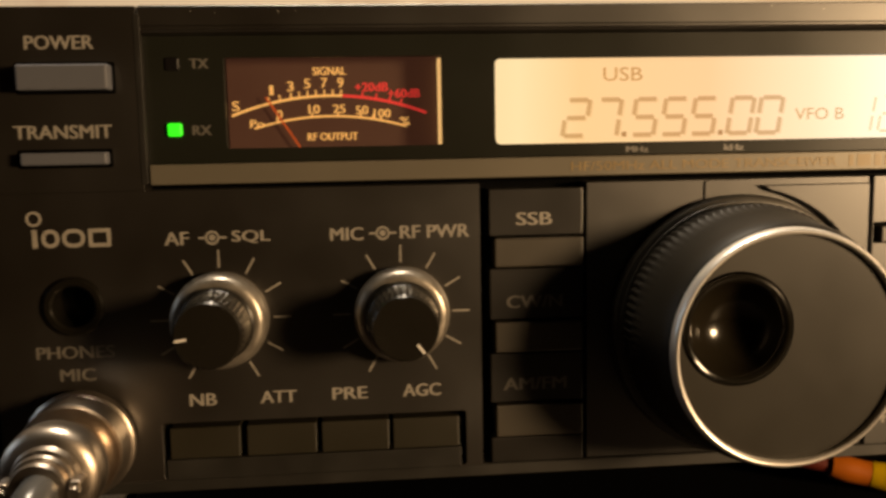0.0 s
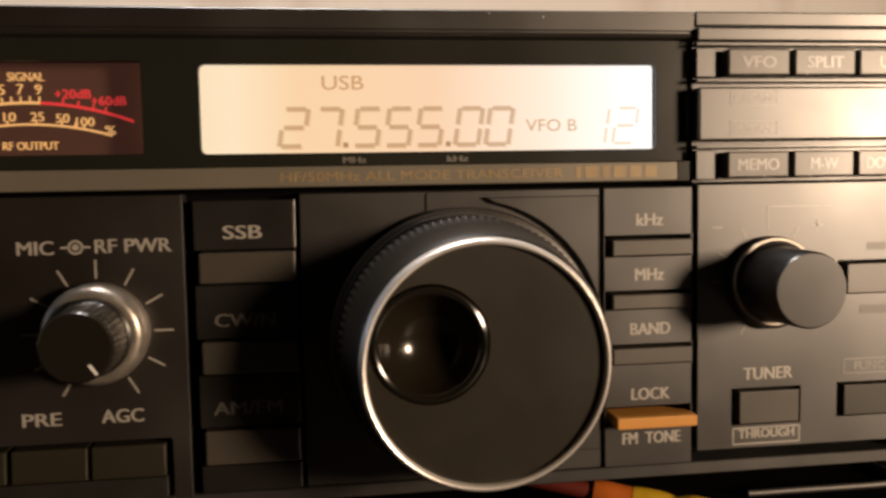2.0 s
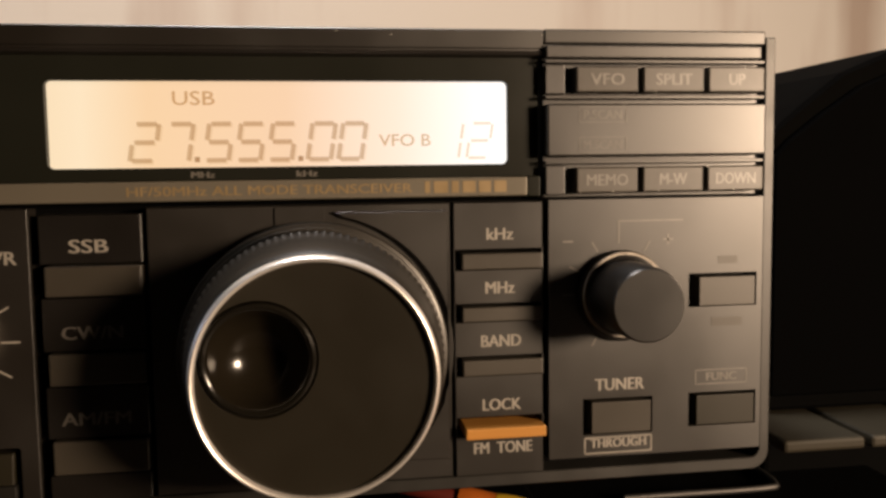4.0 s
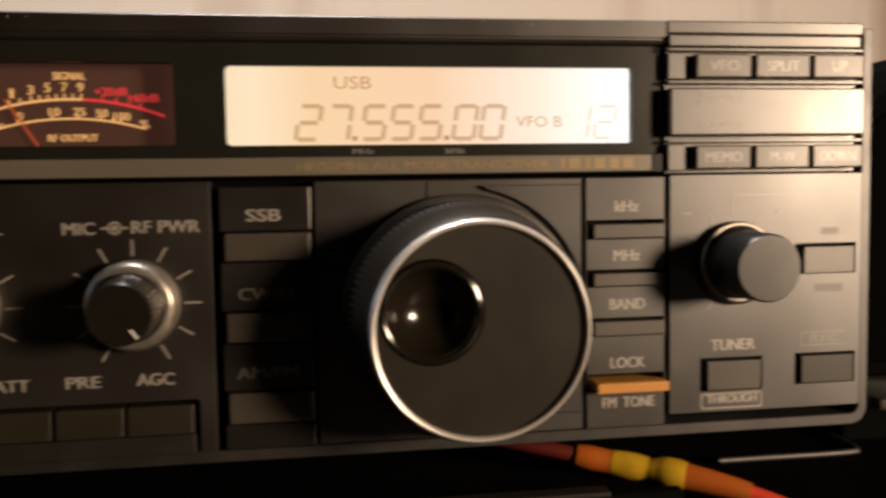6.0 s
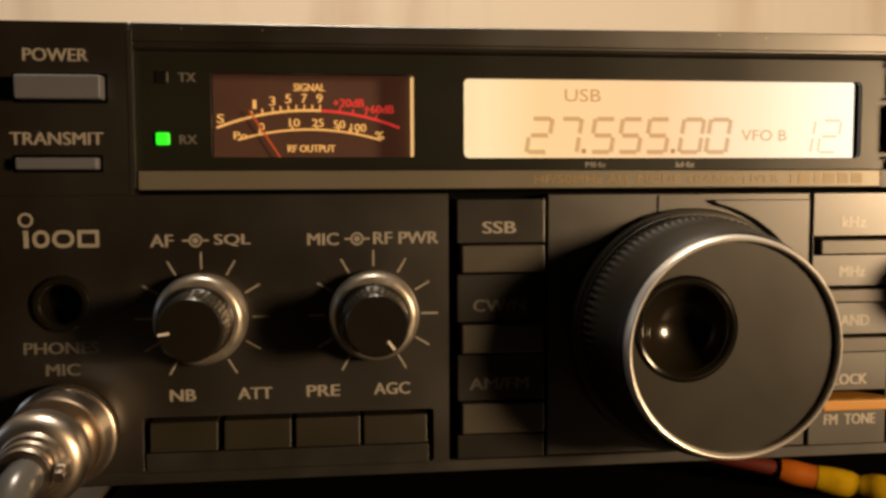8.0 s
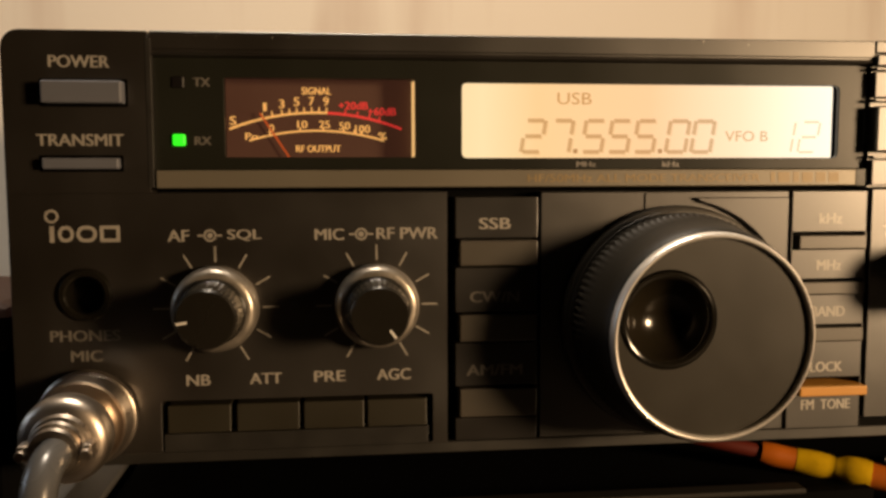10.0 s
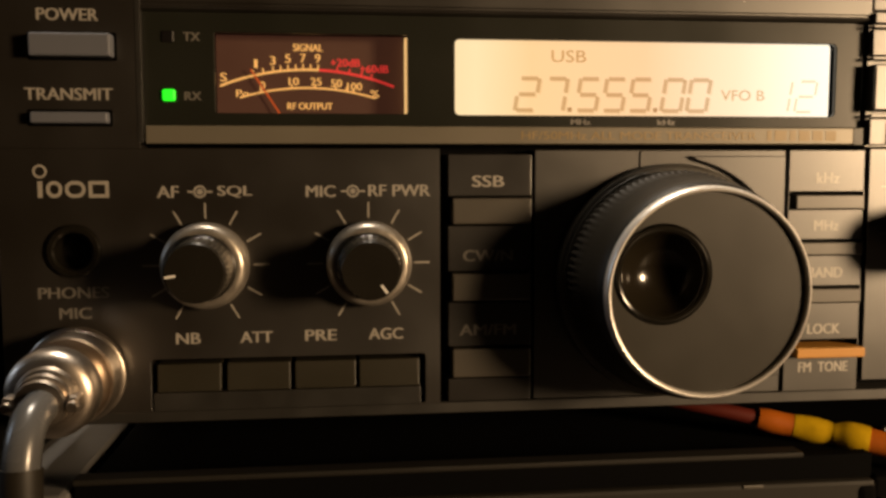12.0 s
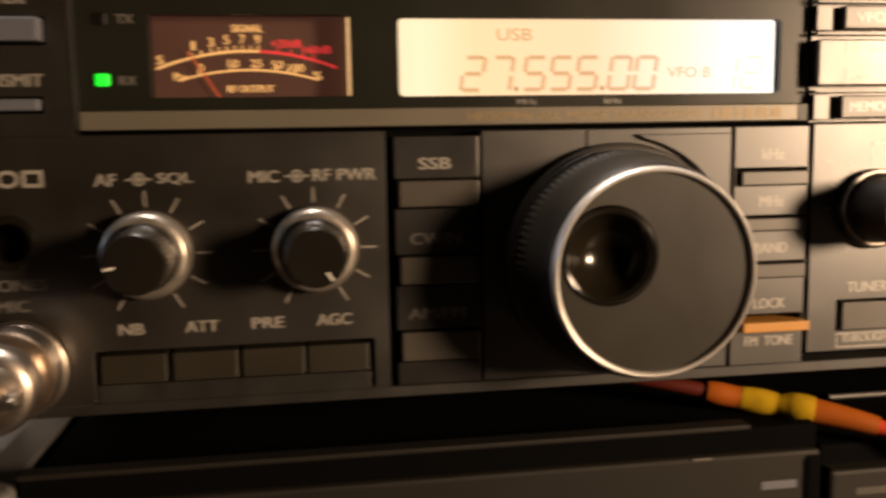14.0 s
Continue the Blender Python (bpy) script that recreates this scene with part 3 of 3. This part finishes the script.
part("coupling_ring", lathe([(0, -1), (10.0, -1), (10.2, -1.6), (10.2, -3.4), (9.7, -3.8), (9.5, -4.2), (9.5, -7.6), (9.2, -8.3), (8.7, -8.3), (8.3, -7.8), (7.0, -7.0), (5.8, -6.8)], MICX, MICZ, 72), CHROME, plug, "plated coupling ring with a hollow front", smooth=True)
part("barrel", lathe([(5.8, -6.4), (5.8, -9), (6.6, -11.6), (8.0, -13.3), (8.6, -14.5), (8.8, -16), (8.7, -18.2), (8.1, -19.5), (7.0, -20.2), (6.0, -20.5), (5.6, -21.5), (4.2, -22)], MICX, MICZ, 64), CHROME, plug, "plated barrel", smooth=True)
for k, yy in enumerate((-20.6, -22.0, -23.4)):
    part("clamp_ring", lathe([(3.2, yy + 0.7), (5.6 - 0.5 * k, yy + 0.7), (5.9 - 0.5 * k, yy), (5.6 - 0.5 * k, yy - 0.7), (3.2, yy - 0.7)], MICX - 0.2 * k, MICZ - 0.4 * k, 40), CHROME, plug, smooth=True)
for sx in (-1, 1):
    part("clamp_lug", one_box(MICX + sx * 5.9 - 1.0, MICX + sx * 5.9 + 1.0, -24.4, -20.5, MICZ - 2.2, MICZ + 1.0, bevel=0.5), CHROME, plug)
    part("clamp_screw", lathe([(0, -25.4), (0.9, -25.4), (1.1, -25.0), (1.1, -24), (0, -24)], MICX + sx * 5.9, MICZ - 0.8, 18), CHROME, plug, smooth=True)
cord = thing("microphone_cable", MICX, -36, -20, "grey microphone cable hanging from the plug", "cable")
path = curve_points([(MICX, -22.5, MICZ - 0.6), (MICX - 0.5, -28, MICZ - 2.4), (MICX - 0.8, -31.5, MICZ - 7), (MICX - 0.9, -32.8, MICZ - 15), (MICX - 0.7, -33.2, MICZ - 40), (MICX - 0.5, -34, -108)])
part("strain_relief", tube(path[:23], 3.3), SLEEVE, cord, "smooth grey strain relief", smooth=True)
part("cord", tube(path[20:], 3.6), RUBBER, cord, "dark cord", smooth=True)

# mode keys
for z0, z1, t, tz in ((48.4, 57.6, "SSB", 51.7), (31.8, 41.9, "CW/N", 35.3), (15.0, 24.9, "AM/FM", 18.7), (2.6, 7.7, "", 0)):
    p = part("label_plate", one_box(94.2, 112.8, 0.0, 5.5, z0, z1, bevel=0.2), LABELBLACK, radio)
    if t:
        w = {"SSB": 7.2, "CW/N": 11.2, "AM/FM": 12.8}[t]
        lettering(t, 103.1 - w / 2, 103.1 + w / 2, tz - 1.25, tz + 1.25, 0, PRINT if t == "SSB" else PRINTDIM, p)
for z0, z1 in ((42.3, 48.0), (25.3, 31.4), (8.1, 14.6)):
    bm = one_box(95.1, 112.7, -0.9, 5, z0, z1, bevel=0.35)
    part("mode_key", bm, KEY, radio, "dark grey mode key")

# middle panel round the tuning knob
KX, KZ = 144.7, 29.2
part("tuning_panel", plate([rrect(113.6, 172.0, 2.5, 58.6)], 0.5, 5.5, 0.2), PANEL, radio)
part("knob_tab", plate([rrect(137.6, 147.2, 50, 58.3, 0.5, 3)], 0.15, 1, 0.05), PANEL, radio)
pts = [(149.0, 57.2), (171.4, 57.2), (171.4, 6.6)]
a1, a0 = math.atan2(6.6 - KZ, 16.5), math.atan2(25.4, 5.6)
pts += [(KX + 27.6 * math.cos(a1 + (a0 - a1) * i / 30), KZ + 27.6 * math.sin(a1 + (a0 - a1) * i / 30)) for i in range(31)]
part("raised_panel", plate([pts], -0.8, 1.5, 0.2), PANEL, radio, "raised panel curving round the knob")
tickbar = bmesh.new()
stroke(tickbar, 138.0, 54.6, 138.0, 56.4, 0.35, 0.5)
part("index_mark", tickbar, PRINTDIM, radio)

knob = part("tuning_knob", lathe([(0, 1), (23.0, 1), (23.0, -3.0), (24.6, -3.2), (24.8, -3.6), (24.8, -7.2), (24.2, -7.8), (23.6, -12), (22.9, -18), (22.3, -20.6), (21.7, -21.4), (20.6, -21.7), (19.9, -21.7), (19.9, -15), (0, -15)],
                                 KX, KZ, 600, 100, 0.34, (-7.3, -3.5)), RUBBER, radio, "large black tuning knob with a fluted rim", smooth=True)
part("collar", lathe([(22.9, 0.8), (26.3, 0.8), (26.3, -1.6), (26.0, -2.4), (25.3, -2.8), (22.9, -2.8)], KX, KZ, 160), COLLAR, knob, "satin black collar", smooth=True)
part("ridge", lathe([(24.6, -2.9), (25.2, -3.0), (25.35, -3.3), (25.2, -3.6), (24.5, -3.75)], KX, KZ, 160), COLLAR, knob, "satin black ridge beside the fluted band", smooth=True)
part("ring", lathe([(21.75, -21.2), (21.7, -22.3), (21.5, -22.9), (21.25, -23.25), (21.0, -23.35), (20.75, -23.25), (20.55, -23.0), (20.45, -22.6), (20.4, -21.8)], KX, KZ, 160), ALU, knob, "bright turned aluminium ring", smooth=True)
DX, DZ = KX - 9.7, KZ + 3.9
part("face", plate([circle(KX, KZ, 20.6, 96), circle(DX, DZ, 10.2, 64)], -22.1, -20.9, 0.1), KNOBFACE, knob, "matt black knob face")
dish = [(8.6, -22.3), (8.35, -22.0)] + [(q, -15.9 - (8.7 - math.sqrt(75.69 - q * q))) for q in (8.2, 7.8, 7.2, 6.4, 5.5, 4.5, 3.5, 2.5, 1.2, 0.0)]
part("dish_rim", lathe([(9.7, -20.9), (9.95, -21.6), (9.95, -22.2), (9.75, -22.55), (9.35, -22.7), (8.9, -22.55), (8.6, -22.3), (8.5, -21.9)], DX, DZ, 72), GLOSS, knob, "rounded glossy black lip", smooth=True)
part("finger_dish", lathe(dish, DX, DZ, 72), DISH, knob, "glossy black finger dish", smooth=True)

# tuning step keys
part("key_column", plate([rrect(172.6, 191.0, 2.5, 58.6), rrect(172.9, 190.8, 45.0, 49.0), rrect(172.9, 190.8, 34.4, 38.0), rrect(172.9, 190.8, 23.3, 27.2), rrect(172.4 + 0.5, 190.8, 10.8, 14.6)], 0, 5.4, 0.2), PANEL, radio)
for z0, z1 in ((45.08, 48.3), (34.48, 37.4), (23.38, 26.6)):
    part("step_key", one_box(174.2, 190.7, -0.9, 5, z0, z1, bevel=0.25), KEY, radio, "narrow dark grey key")
part("lock_key", one_box(174.2, 190.7, -3.4, 5, 11.0, 13.2, bevel=0.25), AMBER, radio, "amber lock key standing proud")
for t, x0, x1, z in (("kHz", 179.3, 184.9, 52.2), ("MHz", 179.0, 185.1, 41.3), ("BAND", 178.0, 186.4, 30.4), ("LOCK", 178.2, 186.3, 17.2), ("FM  TONE", 176.3, 188.6, 8.2)):
    lettering(t, x0, x1, z - 1.2, z + 1.2, 0, PRINT, radio)

# right panel
right = part("tuner_panel", plate([rrect(192.2, 239.2, 4.8, 58.8), rrect(222.5, 237.6, 35.8, 42.8), rrect(199.5, 214.6, 9.6, 17.2), rrect(222.7, 237.8, 10.2, 17.4)], 0, 5.5, 0.06), PANEL, radio)
for x0, x1, z0, z1, m in ((225.0, 237.55, 35.85, 42.0, KEY), (201.5, 214.55, 9.65, 16.3, KEY), (224.6, 237.75, 10.25, 16.6, KEYOLIVE)):
    part("push_key", one_box(x0, x1, 0.3, 5.2, z0, z1, bevel=0.15), m, radio, "grey rectangular push key")
lettering("TUNER", 202.0, 212.8, 18.9, 21.4, 0, PRINT, right)
part("print_frame", frame_lines(199.9, 214.4, 5.6, 8.9, 0.3, 0), PRINT, right)
lettering("THROUGH", 201.0, 213.3, 6.75, 8.65, 0, PRINT, right)
part("print_frame", frame_lines(224.2, 235.6, 19.2, 22.2, 0.25, 0), PRINTDIM, right)
lettering("FUNC", 226.5, 233.4, 19.9, 21.6, 0, PRINTDIM, right)
bm = bmesh.new()
box(bm, 229.0, 233.2, -0.06, 0.02, 44.8, 46.4)
box(bm, 227.6, 234.4, -0.06, 0.02, 31.6, 33.4)
part("worn_print", bm, KEY, right, "worn unreadable print")
bm = stroke(bmesh.new(), 207.1, 49.6, 207.1, 54.4, 0.35, 0)
part("index_line", stroke(bm, 207.1, 54.2, 221.0, 54.2, 0.3, 0), PRINTDIM, right)
part("minus_mark", stroke(bmesh.new(), 195.2, 50.2, 197.4, 50.2, 0.4, 0), PRINTDIM, right)
bm = stroke(bmesh.new(), 216.7, 50.2, 218.9, 50.2, 0.4, 0)
part("plus_mark", stroke(bm, 217.8, 49.1, 217.8, 51.3, 0.4, 0), PRINTDIM, right)
for deg in (-150, -90, -62, -30, 30):
    s, c = math.sin(radians(deg)), math.cos(radians(deg))
    part("scale_mark", stroke(bmesh.new(), 207.6 + 10 * s, 39.2 + 10 * c, 207.6 + 12.4 * s, 39.2 + 12.4 * c, 0.4, 0), PRINTDIM, right)
rit = part("small_knob", lathe([(0, 0.5), (9.4, 0.5), (9.4, -1.5), (9.0, -2.4), (8.2, -2.6), (7.6, -3.0), (7.3, -14.8), (6.9, -15.4), (0, -15.4)], 207.6, 38.9, 96), SMALLKNOB, radio, "small black round knob", smooth=True)
part("skirt_edge", lathe([(9.0, -2.35), (8.75, -2.75), (8.3, -2.75), (8.2, -2.4)], 207.6, 39.2, 64), SKIRT, rit, smooth=True)

# upper right key block
part("key_block", plate([rrect(191.4, 239.2, 59.2, 92.4)], 1.5, 5.5, 0.2), PANEL, radio)
part("cover_strip", one_box(191.6, 237.4, -1.0, 3, 87.1, 89.6, bevel=0.25), PANEL, radio)
part("cover_strip", one_box(191.4, 238.6, -0.3, 3, 90.0, 92.8, bevel=0.3), PANEL, radio)
for z0, z1 in ((86.1, 86.8), (79.0, 79.7), (66.0, 66.7)):
    part("rib", one_box(191.4, 238.2, -0.9, 3, z0, z1, bevel=0.15), PANEL, radio)
for z0, z1 in ((80.0, 85.8), (59.8, 65.7)):
    part("post", one_box(191.6, 195.6, -0.3, 3, z0, z1, bevel=0.2), PANEL, radio)
name_plate = part("scan_plate", one_box(191.6, 238.3, -1.6, 3, 67.5, 78.0, bevel=0.4), PANEL, radio, "wide grey plate with worn print")
for row, z0, z1 in ((("VFO", "SPLIT", "UP"), 80.2, 85.4), (("MEMO", "M-W", "DOWN"), 60.1, 65.3)):
    for t, x0, x1, w in zip(row, (197.5, 211.5, 225.4), (210.4, 224.5, 237.7), (7.2 if row[0] == "VFO" else 8.8, 7.8 if row[0] == "VFO" else 6.0, 3.6 if row[0] == "VFO" else 8.8)):
        k = part("memory_key", one_box(x0, x1, -2.0, 4, z0, z1, bevel=0.35), KEY, radio, "grey key with worn print")
        c = (x0 + x1) / 2
        lettering(t, c - w / 2, c + w / 2, (z0 + z1) / 2 - 1.15, (z0 + z1) / 2 + 1.15, -2.0, PRINTDIM, k)
for z, t in ((75.8, "P.SCAN"), (69.8, "M.SCAN")):
    lettering(t, 199.0, 207.2, z - 0.9, z + 0.9, -1.6, PRINTFAINT, name_plate)
    part("print_frame", frame_lines(198.2, 208.0, z - 1.5, z + 1.5, 0.2, -1.6), PRINTFAINT, name_plate)

random.seed(4)
bm = bmesh.new()
for i in range(18):
    x, r = random.uniform(3, 238), random.uniform(0.05, 0.13)
    if i < 10:
        y, z = -0.02, random.uniform(91.3, 92.2)
    else:
        y, z, x = -2.06, random.choice((80.3, 85.2, 60.3, 65.2)), random.uniform(198, 237)
    box(bm, x - r, x + r, y - 0.03, y + 0.02, z - r, z + r)
tagged(part("dust", bm, WHITE, radio, "specks of pale dust"), kind="stuff")

# ---- neighbours ----
lower = thing("lower_receiver", 130, 100, -110, "dark second radio under the transceiver", "radio")
part("case", one_box(14, 197, 3, 245, -108, -14.4, bevel=1), DARK, lower)
part("front_panel", one_box(13, 196, -1.5, 4, -104, -19, bevel=1.0), OLIVE, lower)
part("trim_edge", one_box(13, 178, -1.0, 4, -13.2, -11.9, bevel=0.4), OLIVE, lower, "grey worn top edge")
part("front_lip", one_box(13, 196, 0.5, 4, -19, -13.2, bevel=0.2), DARK, lower)
part("print_bar", one_box(181, 190, -1.56, -1.4, -28.2, -26.2, bevel=0.05), KEYLIGHT, lower, "unreadable print as a plain bar")
part("edge_bar", one_box(163, 168, -1.7, -1.2, -19.9, -19.1, bevel=0.2), KEY, lower, "small paler bar on the edge")
part("end_cap", one_box(191.2, 196.4, -2.2, 4, -104, -20, bevel=1.6), DARK, lower, "rounded dark end cap")
side = thing("side_unit", 250, 100, -110, "dark equipment unit beside the lower radio", "equipment box")
part("case", one_box(198.5, 300, 3, 245, -108, -20, bevel=1), DARK, side)
part("front_panel", one_box(199, 300, -1.5, 4, -104, -25, bevel=1.0), OLIVE, side)
part("print_bar", one_box(206, 219, -1.56, -1.4, -31.5, -29.7), KEY, side, "unreadable print as a plain bar")

speaker = thing("desk_speaker", 320, 60, 4, "black desktop speaker with a sloped top", "speaker")
prof = [(250, 5), (250, 69), (254, 73.5), (262, 80), (272, 87.5), (288, 94), (400, 100), (400, 5)]
part("cabinet", plate([prof], 24, 150, 1.0), SPEAKERBODY, speaker, "black cabinet shell")
inner = [(254, 9), (254, 67.5), (258, 71.5), (266, 77.5), (276, 84), (291, 90), (396, 95.5), (396, 9)]
part("grille", plate([inner], 22.6, 24.2, 0.6), FABRIC, speaker, "black cloth grille")
supply = thing("power_supply", 320, 60, -110, "dark olive ribbed power supply housing", "power supply")
part("housing", one_box(268, 400, 50, 220, -110, 2, bevel=1.5), DARK, supply)
for i in range(7):
    part("rib", one_box(246 + 21 * i, 265.5 + 21 * i, 2, 160, 2, 4.8, bevel=0.8), RIBOLIVE, supply)

# bent wires in front of the supply
rods = thing("wire_stand", 240, 34, -21, "two bent dull metal wires of a stand", "stand")
for z, y, x1 in ((-19.0, 36, 265), (-22.5, 1.8, 257)):
    part("wire", tube(curve_points([(222, y, z), (234, y, z), (x1 - 5, y, z), (x1, y + 3, z), (x1 + 1, y + 16, z)], 6), 0.9, 12), WIRE, rods, smooth=True)

# spliced cable
cable = thing("spliced_cable", 190, 12, -12, "orange and yellow spliced cable lying under the radio", "cable")
c0, c1, c2, c3 = (172, 20, -8.5), (185.8, 15, -11), (199.3, 7, -12.4), (212, 0, -15)
path = curve_points([(150, 30, -5), c0, c1, c2, c3, (222, -5, -18.5), (240, -12, -26), (262, -16, -60), (268, -16, -108)], 8)
part("wire", tube(path[30:], 1.9, 14), RED, cable, "red wire", smooth=True)
part("wire", tube(path[:12], 2.0, 14), REDSHADED, cable, "red wire, coloured darker for the shade under the radio", smooth=True)
part("heat_shrink", tube(path[10:18], [2.7, 3.0, 3.05, 3.0, 2.95, 3.0, 3.05, 3.0], 18), ORANGE, cable, "orange heat-shrink sleeve", smooth=True)
part("heat_shrink", tube(path[23:33], [3.3 - 0.09 * i for i in range(10)], 18), ORANGE, cable, "orange heat-shrink sleeve", smooth=True)
part("crimp_sleeve", tube(path[15:25], [3.1, 3.3, 3.4, 3.35, 3.1, 2.7, 3.6, 3.75, 3.75, 3.45], 18), YELLOW, cable, "yellow crimp sleeve with a pinched middle", smooth=True)

# dark box and grey housing beyond the other side
psu = thing("grey_housing", -80, 80, -110, "pale grey enamelled housing beside the lower radio", "equipment box")
part("housing", one_box(-180, 12, -3, 240, -110, -14.8, bevel=1.5), GREYBOX, psu)
dbox = thing("dark_box", -70, 120, -15, "black box with a reddish brown lid on the grey housing", "equipment box")
part("housing", one_box(-170, -2.5, 5, 60, -14.7, 24, bevel=3), DARK, dbox)
part("lid", one_box(-171, -2, 4, 61, 24.1, 35, bevel=3), MAROON, dbox, "dull reddish brown lid")
